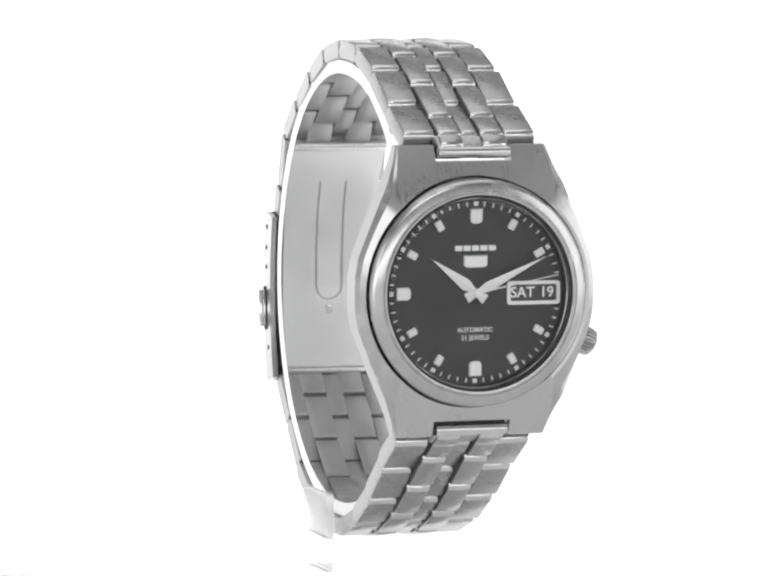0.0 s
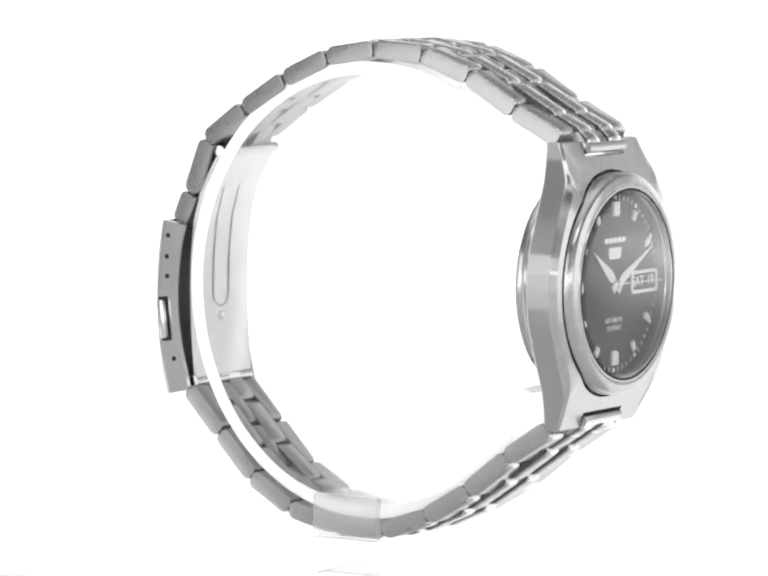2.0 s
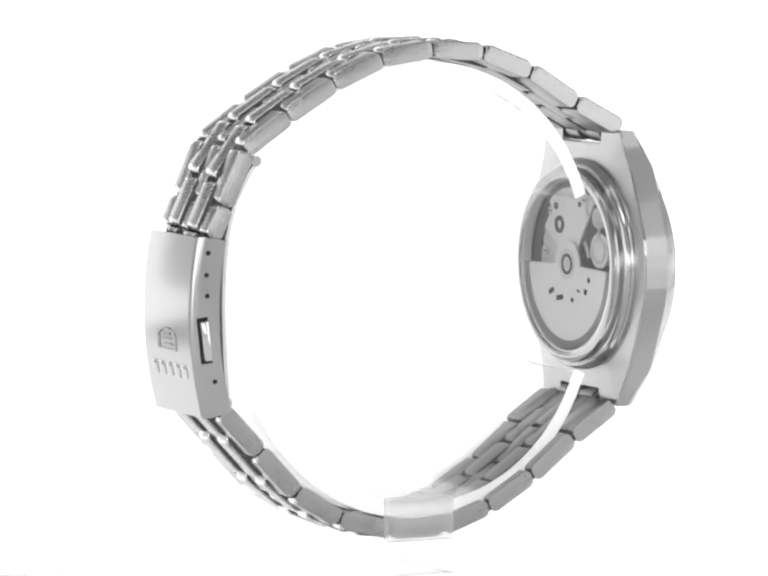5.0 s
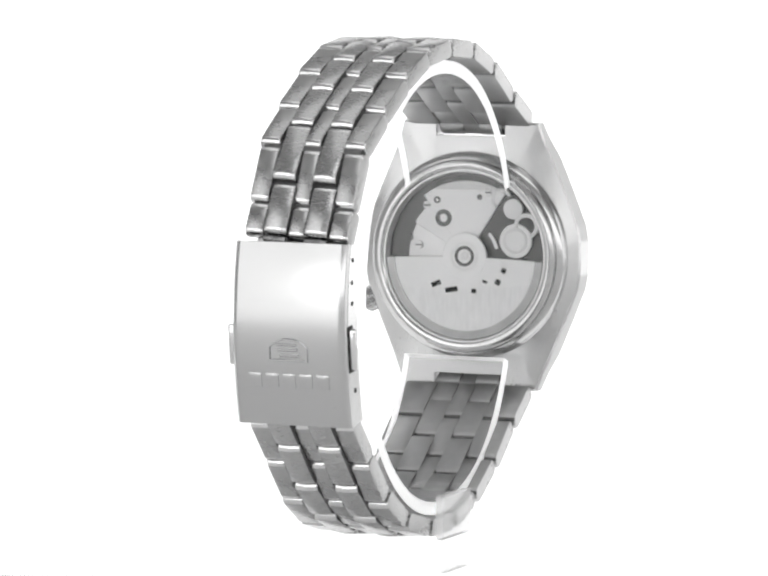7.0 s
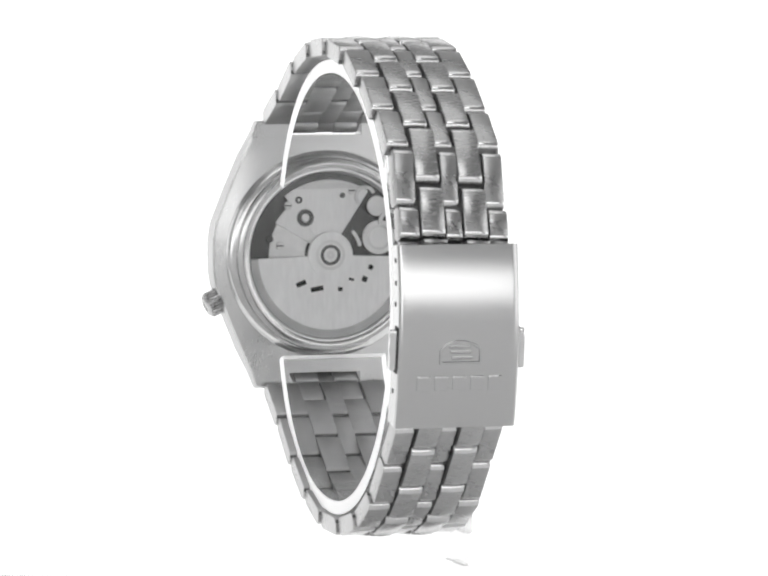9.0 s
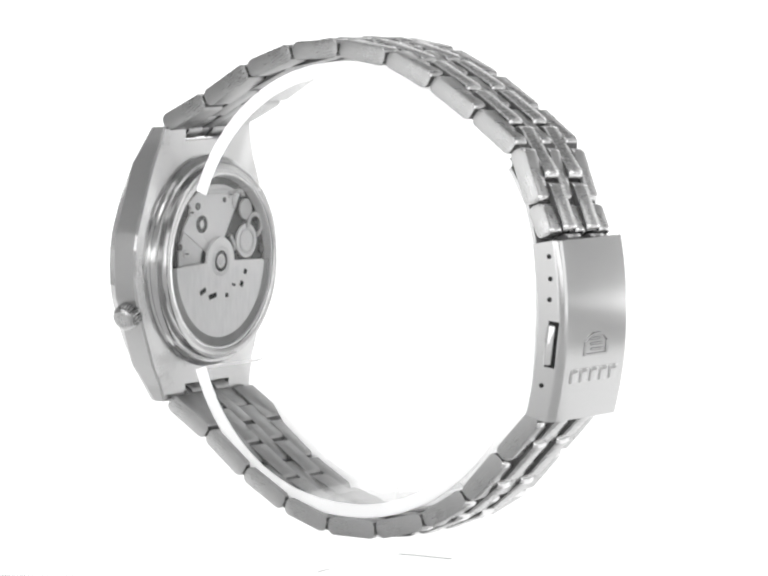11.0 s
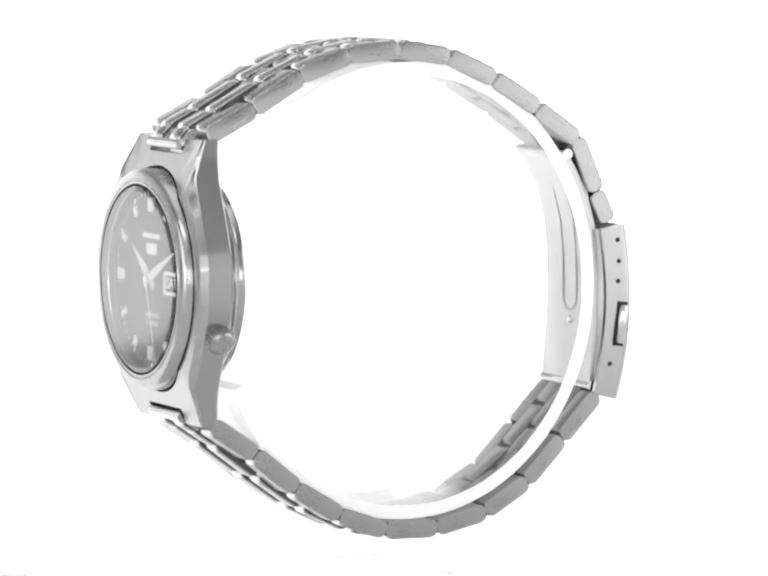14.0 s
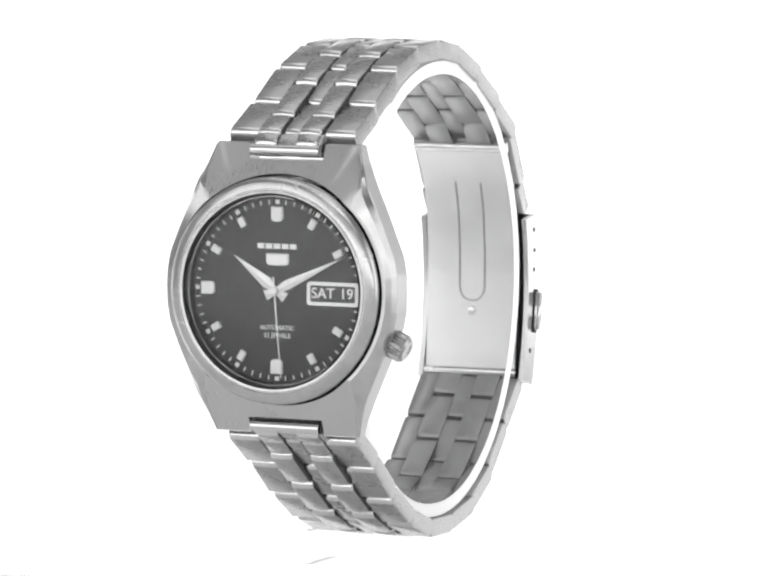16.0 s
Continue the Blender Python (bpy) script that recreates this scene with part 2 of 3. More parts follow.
def case():
    bm = bmesh.new()
    angles = sorted({round(2 * math.pi * i / 144, 5) for i in range(144)} | {round(math.atan2(z, x) % (2 * math.pi), 5) for x, z in OUTER})
    rings, kinds = [], []

    def ring(kind, f):
        rings.append([bm.verts.new(f(a)) for a in angles])
        kinds.append(kind)

    def slope(z, mid, tip):
        k = max(0.0, (abs(z) - 15.0) / 5.5)
        return mid + (tip - mid) * k

    def edge(pts, k, mid, tip):
        def f(a):
            r = ray_polygon(pts, a) * k
            z = r * math.sin(a)
            return (r * math.cos(a), slope(z, mid, tip), z)
        return f

    def shoulder(a):
        r = ray_polygon(INNER, a) * 0.32 + ray_polygon(OUTER, a) * 0.68
        z = r * math.sin(a)
        return (r * math.cos(a), hood(z) * 0.55 + slope(z, -37.65, -34.9) * 0.45, z)

    ring(1, lambda a: (13.2 * math.cos(a), -36.6, 13.2 * math.sin(a)))
    def hood(z):
        return -38.3 + max(0.0, abs(z) - 12.4) * 0.43

    def brow(a):
        r = ray_polygon(INNER, a)
        return (r * math.cos(a), hood(r * math.sin(a)), r * math.sin(a))

    ring(1, lambda a: (15.9 * math.cos(a) - 0.25, hood(15.9 * math.sin(a)) + 0.9, 15.9 * math.sin(a)))
    ring(4, lambda a: (16.22 * math.cos(a) - 0.25, hood(16.22 * math.sin(a)) + 0.03, 16.22 * math.sin(a)))
    ring(0, brow)
    ring(1, shoulder)
    ring(1, edge(OUTER, 0.995, -37.1, -34.5))
    ring(1, edge(OUTER, 1.0, -36.85, -34.3))
    ring(2, edge(OUTER, 1.0, -33.4, -32.7))
    ring(3, edge(OUTER, 0.985, -33.1, -32.4))
    ring(0, lambda a: (15.4 * math.cos(a), -32.5, 15.4 * math.sin(a)))
    ring(1, lambda a: (13.2 * math.cos(a), -32.4, 13.2 * math.sin(a)))
    n = len(angles)
    for k in range(len(rings)):
        a, b = rings[k], rings[(k + 1) % len(rings)]
        kind = kinds[(k + 1) % len(rings)]
        for i in range(n):
            f = bm.faces.new((a[i], a[(i + 1) % n], b[(i + 1) % n], b[i]))
            f.material_index = kind
    body = part("case", bm, [BRUSHED_CASE, BEZEL, CASE_SIDE, BACK, HOLE], watch, "tonneau case, brushed top with polished bevels", 12)
    cut = bmesh.new()
    box(cut, -5.55, 5.75, -45, -20, 18.15, 30)
    box(cut, -5.55, 5.75, -45, -20, -30, -18.15)
    bmesh.ops.scale(cut, vec=(MM, MM, MM), verts=cut.verts)
    cutter = new("cutter", finish("cutter", cut, POLISHED))
    mod = body.modifiers.new("notch", "BOOLEAN")
    mod.operation, mod.object, mod.solver = "DIFFERENCE", cutter, "EXACT"
    cutter.parent = watch
    bpy.context.view_layer.update()
    me = bpy.data.meshes.new_from_object(body.evaluated_get(bpy.context.evaluated_depsgraph_get()))
    body.modifiers.clear()
    me.set_sharp_from_angle(angle=radians(12))
    body.data = me
    bpy.data.objects.remove(cutter)
    return body


case()
HEAD = mm(-0.25, 0, 0)   # bezel and dial sit a little off the case's middle

bm = bmesh.new()
lathe(bm, [(13.6, -37.0), (13.55, -39.6), (13.7, -39.88), (14.0, -39.9), (14.12, -39.72), (14.24, -39.72), (14.34, -39.86), (15.2, -39.7), (15.6, -39.45), (15.85, -39.05), (15.93, -38.4), (15.9, -36.4)], 128, close=True)
part("bezel", bm, BEZEL, watch, "polished steel bezel ring with a fine groove", 32, HEAD)
bm = bmesh.new()
lathe(bm, [(13.42, -39.7), (13.3, -39.98), (13.0, -40.06), (12.6, -40.08), (6, -40.1), (0, -40.105)], 96)
facing(part("crystal", bm, CRYSTAL, watch, "clear domed crystal", 60, HEAD), -1)
bm = bmesh.new()
lathe(bm, [(13.5, -39.7), (13.3, -39.2), (13.05, -38.2), (12.98, -37.75), (13.55, -37.75)], 96, close=True)
part("rehaut", bm, DARK_STEEL, watch, "dark inner ring around the dial", m=HEAD)
bm = bmesh.new()
lathe(bm, [(13.4, -39.7), (13.4, -39.92), (13.66, -39.95), (13.66, -39.7)], 96, close=True)
part("gasket", bm, HOLE, watch, "black gasket round the crystal", m=HEAD)
bm = bmesh.new()
lathe(bm, [(13.12, -38.9), (13.2, -39.0), (13.36, -39.0), (13.36, -38.8)], 96, close=True)
part("inner_lip", bm, POLISHED, watch, m=HEAD)

# ---- dial ----
bm = bmesh.new()
lathe(bm, [(0, -37.7), (13.3, -37.7), (13.3, -37.3), (0, -37.3)], 96)
dial = part("dial", bm, DIAL, watch, "black dial with applied hour markers", m=HEAD)

DF = -37.7
for k in range(60):
    a = k * 6
    if 84 <= a <= 96:
        continue
    bm = bmesh.new()
    if k % 5 == 0:
        box(bm, -0.32, 0.32, DF - 0.06, DF + 0.05, 12.05, 12.65)
    else:
        box(bm, -0.09, 0.09, DF - 0.02, DF + 0.05, 12.0, 12.65)
    part("minute_mark", bm, LUME if k % 5 == 0 else PRINT, dial, m=mm(0, 0, 0, 0, a, 0))


def hour_marker(a, wide):
    bm = bmesh.new()
    if wide:
        pts = [(-0.9, 11.7), (0.9, 11.7), (0.9, 10.0), (0.5, 9.6), (-0.5, 9.6), (-0.9, 10.0)]
        prism(bm, pts, DF - 0.42, DF + 0.02, 0.12)
    else:
        box(bm, -0.52, 0.52, DF - 0.42, DF + 0.02, 10.05, 11.55, 0.12, 1)
    ob = part("hour_marker", bm, APPLIED, dial, m=mm(0, 0, 0, 0, a, 0))
    for x in ((-0.42, 0.42) if wide else (0.0,)):
        b2 = bmesh.new()
        w = 0.26 if wide else 0.3
        box(b2, x - w, x + w, DF - 0.45, DF - 0.3, 10.15, 11.4)
        part("lume_inlay", b2, LUME, ob)
    return ob


for h in range(12):
    if h != 3:
        hour_marker(h * 30, h in (0, 6, 9))

# five plain bars and a shield where the maker's marks stand
for k in range(5):
    bm = bmesh.new()
    box(bm, -3.05 + k * 1.24, -2.0 + k * 1.24, DF - 0.14, DF + 0.03, 5.8, 6.55, 0.05, 1)
    part("emblem_bar", bm, APPLIED, dial)
bm = bmesh.new()
prism(bm, [(-1.75, 5.15), (1.75, 5.15), (1.75, 3.75), (1.3, 3.45), (-1.3, 3.45), (-1.75, 3.75)], DF - 0.2, DF + 0.03, 0.15)
part("emblem_shield", bm, APPLIED, dial)
lettering("dial_text", "AUTOMATIC", 0.66, 0, DF - 0.03, -5.25, PRINT, dial, "printed word AUTOMATIC", 0.012)
lettering("dial_text", "21 JEWELS", 0.66, 0, DF - 0.03, -6.35, PRINT, dial, "printed words 21 JEWELS", 0.012)


def rounded(x0, x1, z0, z1, r, n=4):
    return (arc(x1 - r, z1 - r, r, 90, 0, n) + arc(x1 - r, z0 + r, r, 0, -90, n) + arc(x0 + r, z0 + r, r, 270, 180, n) + arc(x0 + r, z1 - r, r, 180, 90, n))


bm = bmesh.new()
o, i_ = rounded(4.65, 12.5, -1.85, 1.45, 0.5), rounded(5.15, 12.0, -1.35, 0.95, 0.25)
vo = [bm.verts.new((x, DF - 0.3, z)) for x, z in o]
vi = [bm.verts.new((x, DF - 0.3, z)) for x, z in i_]
wo = [bm.verts.new((x, DF + 0.02, z)) for x, z in o]
wi = [bm.verts.new((x, DF + 0.02, z)) for x, z in i_]
for k in range(len(o)):
    j = (k + 1) % len(o)
    for q in ((vo[k], vo[j], vi[j], vi[k]), (vo[k], wo[k], wo[j], vo[j]), (vi[k], vi[j], wi[j], wi[k]), (wo[k], wi[k], wi[j], wo[j])):
        bm.faces.new(q)
window = part("calendar_window", bm, APPLIED, dial, "light metal frame round the day and date")
bm = bmesh.new()
box(bm, 5.1, 12.05, DF - 0.012, DF + 0.03, -1.4, 1.0)
part("calendar_disc", bm, DISC, window, "dark day and date disc")
lettering("day", "SAT", 1.5, 7.0, DF - 0.05, -0.2, LUME, window, "white letters SAT", 0.03)
lettering("date", "19", 1.5, 10.6, DF - 0.05, -0.2, LUME, window, "white number 19", 0.03)


# ---- pointers ----
def pointer(name, length, half, tail, y, angle, label):
    bm = bmesh.new()
    pts = [(0, length), (half, 1.9), (0.35, 0.3), (0.75, -tail), (-0.75, -tail), (-0.35, 0.3), (-half, 1.9)]
    top = [bm.verts.new((x, y + 0.05, z)) for x, z in pts]
    bot = [bm.verts.new((x, y + 0.16, z)) for x, z in pts]
    ridge = [bm.verts.new((0, y - 0.06, z)) for z in (1.9, 0.3, -tail * 0.8)]
    n = len(pts)
    for q in ((top[0], top[1], ridge[0]), (top[6], top[0], ridge[0]), (top[1], top[2], ridge[1], ridge[0]), (top[5], top[6], ridge[0], ridge[1]),
              (top[2], top[3], ridge[2], ridge[1]), (top[4], top[5], ridge[1], ridge[2]), (top[3], top[4], ridge[2])):
        bm.faces.new(q)
    bm.faces.new(bot)
    for k in range(n):
        bm.faces.new((top[k], bot[k], bot[(k + 1) % n], top[(k + 1) % n]))
    return part(name, bm, POINTER_METAL, watch, label, 10, HEAD @ mm(0, 0, 0, 0, angle, 0))


pointer("hour_pointer", 8.1, 0.85, 1.7, -38.15, 306, "dauphine hour pointer")
pointer("minute_pointer", 11.4, 0.72, 1.7, -38.45, 64.5, "dauphine minute pointer")
bm = bmesh.new()
prism(bm, [(0.06, 12.2), (0.11, 0), (0.13, -2.0), (-0.13, -2.0), (-0.11, 0), (-0.06, 12.2)], -38.78, -38.7)
second = part("second_pointer", bm, POINTER_METAL, watch, "thin second pointer")
bm = bmesh.new()
lathe(bm, [(0, -38.95), (0.45, -38.93), (0.55, -38.8), (0.55, -37.7), (0, -37.7)], 24)
part("pinion_cap", bm, APPLIED, watch, m=HEAD)

# ---- crown ----
bm = bmesh.new()
prof = [(0, -1.2), (0.8, -1.2), (0.9, -1.32), (1.4, -1.3), (1.8, -1.0), (1.95, -0.6), (1.95, 1.2), (1.7, 1.5), (0, 1.5)]
lathe(bm, prof, 96)
for v in bm.verts:
    r = math.hypot(v.co.x, v.co.z)
    if r > 1.9:
        k = round(math.atan2(v.co.z, v.co.x) / (2 * math.pi) * 96)
        s = 1.03 if k % 4 < 2 else 0.89
        v.co.x, v.co.z = v.co.x * s, v.co.z * s
part("crown", bm, CROWN, watch, "small fluted winding crown", 30, mm(17.2, -34.9, -7.4, 0, 24, 0) @ pose(0, 0, 0, 0, 0, 90))

bm = bmesh.new()
lathe(bm, [(0, 0), (1.5, 0), (1.5, 1.6), (0, 1.6)], 24)
part("crown_stem", bm, DARK_STEEL, watch, m=mm(16.2, -34.9, -7.0, 0, 24, 0) @ pose(0, 0, 0, 0, 0, 90))

# ---- case back with display window ----
bm = bmesh.new()
lathe(bm, [(13.2, -31.0), (13.2, -29.7), (13.4, -29.55), (14.2, -29.55), (14.6, -29.75), (14.75, -30.3), (14.5, -30.9), (15.1, -31.0), (15.6, -31.3), (15.75, -31.7), (15.6, -31.95), (15.85, -32.2), (15.85, -32.7), (13.2, -32.7)], 120, close=True)
part("caseback", bm, BACK, watch, "polished steel case back ring", 40)
bm = bmesh.new()
lathe(bm, [(13.2, -29.82), (0, -29.82)], 64)
facing(part("caseback_window", bm, BACK_GLASS, watch, "clear window over the movement"), 1)
bm = bmesh.new()
lathe(bm, [(0, -31.4), (12.7, -31.4), (12.7, -32.2), (0, -32.2)], 72)
movement = part("movement", bm, MOVEMENT, watch, "automatic movement behind glass")


def sector(r0, r1, a0, a1, n=20):
    """A ring's sector; angles as seen from behind, where x runs the other way."""
    return [(-x, z) for x, z in arc(0, 0, r1, a0, a1, n) + arc(0, 0, r0, a1, a0, n)]


def plate(name, pts, y, mat, parent, thick=0.35, label=""):
    bm = bmesh.new()
    prism(bm, pts, y, y - thick, 0.06)
    return part(name, bm, mat, parent, label)


plate("bridge", sector(2.5, 10.9, 57, 128), -30.95, ROTOR, movement)
plate("bridge", sector(2.5, 9.3, 128, 150), -30.98, ROTOR, movement)
plate("bridge", sector(3.6, 9.0, 150, 184), -31.1, PLATE, movement)
plate("balance_bridge", [(-x, z) for x, z in arc(7.6, 2.4, 2.5, 0, 360, 32)[:-1]], -30.9, ROTOR, movement)
plate("balance_bridge", [(-x, z) for x, z in arc(7.2, 7.0, 1.5, 0, 360, 20)[:-1]], -30.75, PLATE, movement)
plate("pallet_arm", sector(4.6, 5.1, 14, 44), -30.8, PLATE, movement)
plate("regulator", [(-x, z) for x, z in arc(9.3, 4.6, 1.9, -70, 190, 20) + arc(9.3, 4.6, 1.35, 190, -70, 20)], -30.6, PLATE, movement)
plate("regulator", [(-x, z) for x, z in arc(5.4, 8.4, 1.6, 20, 230, 16) + arc(5.4, 8.4, 1.15, 230, 20, 16)], -30.65, PLATE, movement)
for x, z in ((6.2, 7.2), (-3.4, 9.3), (7.4, 1.4)):
    head = plate("screw", [(x + dx, z + dz) for dx, dz in arc(0, 0, 0.6, 0, 360, 16)[:-1]], -30.8, PLATE, movement, 0.25)
    bm = bmesh.new()
    box(bm, x - 0.5, x + 0.5, -30.85, -30.79, z - 0.09, z + 0.09)
    part("slot", bm, HOLE, head)
bm = bmesh.new()
lathe(bm, [(1.5, -30.78), (1.85, -30.78), (1.85, -31.0), (1.5, -31.0)], 32, -7.6, 2.4, close=True)
part("balance_wheel", bm, PLATE, movement)
for x, z, r in ((-11.4, 1.0, 0.6), (-10.2, 5.4, 0.7), (8.9, 2.4, 0.5), (-2.0, 8.6, 0.4)):
    bm = bmesh.new()
    lathe(bm, [(0, -30.88), (r, -30.88), (r, -31.3), (0, -31.3)], 20, x, z)
    part("recess", bm, DARK_STEEL if r > 0.6 else MOVEMENT, movement)
for x, z, r in ((3.6, 5.4, 1.25), (4.6, 8.0, 0.5)):
    bm = bmesh.new()
    lathe(bm, [(r * 0.5, -30.8), (r, -30.8), (r, -31.1), (r * 0.5, -31.1)], 24, x, z, close=True)
    part("jewel", bm, MOVEMENT, movement)
bm = bmesh.new()
lathe(bm, [(12.55, -29.8), (12.55, -31.4), (12.2, -31.4), (11.9, -30.9), (12.3, -29.8)], 96, close=True)
part("movement_ring", bm, PLATE, movement)
rotor = plate("rotor", sector(1.0, 10.9, 182, 358, 44), -30.1, ROTOR, watch, 0.5, "half-round brushed winding rotor")
plate("rotor_hub", [(-x, z) for x, z in arc(0, 0, 3.4, 0, 360, 32)[:-1]], -30.06, ROTOR, rotor, 0.4)
plate("rotor_weight", sector(10.9, 12.1, 182, 358, 44), -30.0, WEIGHT, rotor, 0.9)
for r, y in ((2.2, -30.0), (1.5, -29.97), (0.6, -29.94)):
    bm = bmesh.new()
    lathe(bm, [(r - 0.45, y), (r, y), (r, -30.3), (r - 0.45, -30.3)], 32, close=True)
    part("rotor_bearing", bm, PLATE if r != 1.5 else MOVEMENT, rotor)
for x, z, w, h in ((-4.4, -4.1, 1.5, 0.7), (-2.0, -4.9, 1.9, 0.7), (1.5, -5.0, 0.7, 0.6), (3.2, -3.6, 0.8, 0.35), (5.2, -3.6, 0.8, 0.8), (6.1, -1.9, 0.7, 0.7)):
    bm = bmesh.new()
    box(bm, -w / 2, w / 2, -30.3, -30.07, -h / 2, h / 2)
    part("rotor_engraving", bm, HOLE, rotor, m=mm(-x, 0, z, 0, -x * 5, 0))

for piece in (movement, rotor):
    piece.matrix_basis = Matrix.Diagonal((1.05, 1.0, 1.05, 1.0))

# ---- bracelet ----
TOP = [(-33.7, 20.7), (-26.2, 24.6), (-18.65, 29.25), (-10.9, 32.15), (-2.7, 32.75), (5.45, 31.55), (13.0, 28.15), (20.2, 23.65), (26.9, 18.9), (30.1, 11.05), (32.1, 6.5)]
LOW = [(-32.6, -20.3), (-25.75, -24.85), (-19.1, -30.15), (-12.05, -34.4), (-4.6, -37.0), (3.8, -37.05), (11.9, -35.1), (18.8, -30.95), (24.6, -24.8), (30.4, -18.6)]
THICK = 2.7
TOP_SKEW, LOW_SKEW, CLASP_TURN = -3.0, 1.0, -1.5   # the worn links lie a little askew
CACHE = {}
RIM = material("polished_link_rim", (0.72, 0.72, 0.72), 0.14, 1.0, 0.04, 900, 0.0, (1, 1, 1), 0.04)
LINING = material("satin_link_lining", (0.42, 0.42, 0.42), 0.42, 1.0, 0.1, 700, 0.1, (1, 1, 1), 0.06)
# Dark colour that stands for the shade in the gaps between links.
GAP_SHADE = material("gap_shade_steel", (0.14, 0.14, 0.14), 0.6, 0.5, 0.2, 900)


def link_mesh(name, length, width, thick, dome, inset):
    key = (name, round(length, 1), round(width, 1), thick)
    if key in CACHE:
        return CACHE[key]
    bm = bmesh.new()
    h, w, c = thick / 2, width / 2, 0.22
    u = w if name == "side_link" else w - 0.03
    sec = [(-w - 0.09, -h + 0.07), (-w, -h), (w, -h), (w + 0.09, -h + 0.07), (u, h - c), (u - c * 0.35, h - c * 0.3), (u - c, h), (0, h + dome), (-u + c, h), (-u + c * 0.35, h - c * 0.3), (-u, h - c)]
    rows = []
    L = length / 2
    if L < 2.4:
        ends = [(-L, 0.42), (-L + 0.06, 0.62), (-L + 0.22, 0.82), (-L + 0.45, 0.93), (-L + 0.72, 1.0)]
    else:
        ends = [(-L, 0.42), (-L + 0.06, 0.60), (-L + 0.22, 0.80), (-L + 0.48, 0.93), (-L + 0.78, 1.0)]
    for s, k in ends + [(-a, b) for a, b in ends[::-1]]:
        rows.append([bm.verts.new((x, s, n * k)) for x, n in sec])
    for k, (a, b) in enumerate(zip(rows, rows[1:])):
        for i in range(len(sec)):
            j = (i + 1) % len(sec)
            f = bm.faces.new((a[i], a[j], b[j], b[i]))
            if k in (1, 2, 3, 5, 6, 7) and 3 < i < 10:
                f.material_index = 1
            # Inner ends and facing sides are coloured dark, as shade in the gaps.
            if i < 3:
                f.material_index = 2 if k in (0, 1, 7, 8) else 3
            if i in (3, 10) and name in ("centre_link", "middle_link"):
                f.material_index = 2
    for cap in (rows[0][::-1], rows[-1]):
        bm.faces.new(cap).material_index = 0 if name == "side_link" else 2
    bmesh.ops.scale(bm, vec=(MM, MM, MM), verts=bm.verts)
    CACHE[key] = finish(name, bm, [inset, RIM, GAP_SHADE, LINING], 40)
    return CACHE[key]


def seat(a, b, x, lift=0.0):
    """Pose of a piece that lies from a to b, (y, z) points, with its upper side away from the middle of the loop."""
    a, b = Vector((0, *a)), Vector((0, *b))
    if (b - a).cross(Vector((1, 0, 0))).dot((a + b) / 2) > 0:
        a, b = b, a
    along = (b - a).normalized()
    up = Vector((1, 0, 0)).cross(along)
    c = (a + b) / 2 + up * lift
    m = Matrix(((1, 0, 0, x * MM), (0, along.y, up.y, c.y * MM), (0, along.z, up.z, c.z * MM), (0, 0, 0, 1)))
    return m


def gap(a, b):
    return math.hypot(a[0] - b[0], a[1] - b[1])


def halfway(a, b, u=0.5):
    return (a[0] + (b[0] - a[0]) * u, a[1] + (b[1] - a[1]) * u)


def strand(joints, skew, wide, x_start, proud, last_meet=0.5):
    n = len(joints) - 1
    meet = [0.5] * (n - 2) + [last_meet, 0.5 if last_meet == 0.5 else 0.95]
    for k in range(n):
        a, b = joints[k], joints[k + 1]
        u = (k + 0.5) / n
        total = wide + (15.8 - wide) * min(1, u * 1.15)
        x = x_start + (0.55 - x_start) * u
        twist = Matrix.Rotation(radians(skew * min(1, u * 1.6)), 4, "Z")
        outer = (total - 2.4 - 7.6) / 2 - 0.08
        L = gap(a, b) - 0.28
        me = link_mesh("side_link", L, outer, THICK, 0.0, BRUSHED)
        for sgn in (-1, 1):
            share("side_link", me, watch, seat(a, b, x) @ twist @ mm(sgn * (total / 2 - outer / 2), 0, 0))
        share("centre_link", link_mesh("centre_link", L, 2.5, THICK - 0.1, 0.05, BRUSHED), watch, seat(a, b, x) @ twist)
        m0 = halfway(a, b, meet[k])
        m1 = halfway(b, joints[k + 2], meet[k + 1]) if k < n - 1 else (b[0] + (b[0] - a[0]) * 0.22, b[1] + (b[1] - a[1]) * 0.22)
        mid = link_mesh("middle_link", gap(m0, m1) - 0.3, 3.5, THICK + 0.4 + proud, 0.1, POLISHED_LINK)
        for sgn in (-1, 1):
            share("middle_link", mid, watch, seat(m0, m1, x, 0.6 if last_meet != 0.5 and k == n - 3 else 0.19 + proud / 2) @ twist @ mm(sgn * 3.12, 0, 0))
        # Dark filler put in so that the seams between links read black.
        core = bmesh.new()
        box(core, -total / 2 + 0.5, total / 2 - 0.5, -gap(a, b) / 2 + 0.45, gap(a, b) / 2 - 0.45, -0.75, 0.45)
        part("dark_gap_core", core, GAP_SHADE, watch, m=seat(a, b, x) @ twist)
        for p, w in ((a, total - 0.8), (halfway(a, b), total - 0.8)):
            if k == 0 and p == a:
                continue
            key = ("pin", round(w, 1))
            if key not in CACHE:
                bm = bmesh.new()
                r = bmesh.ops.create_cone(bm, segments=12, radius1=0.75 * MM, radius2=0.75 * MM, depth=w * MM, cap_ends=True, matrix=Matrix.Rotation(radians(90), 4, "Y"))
                CACHE[key] = finish("hinge_pin", bm, GAP_SHADE)
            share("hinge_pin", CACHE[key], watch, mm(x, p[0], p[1]))


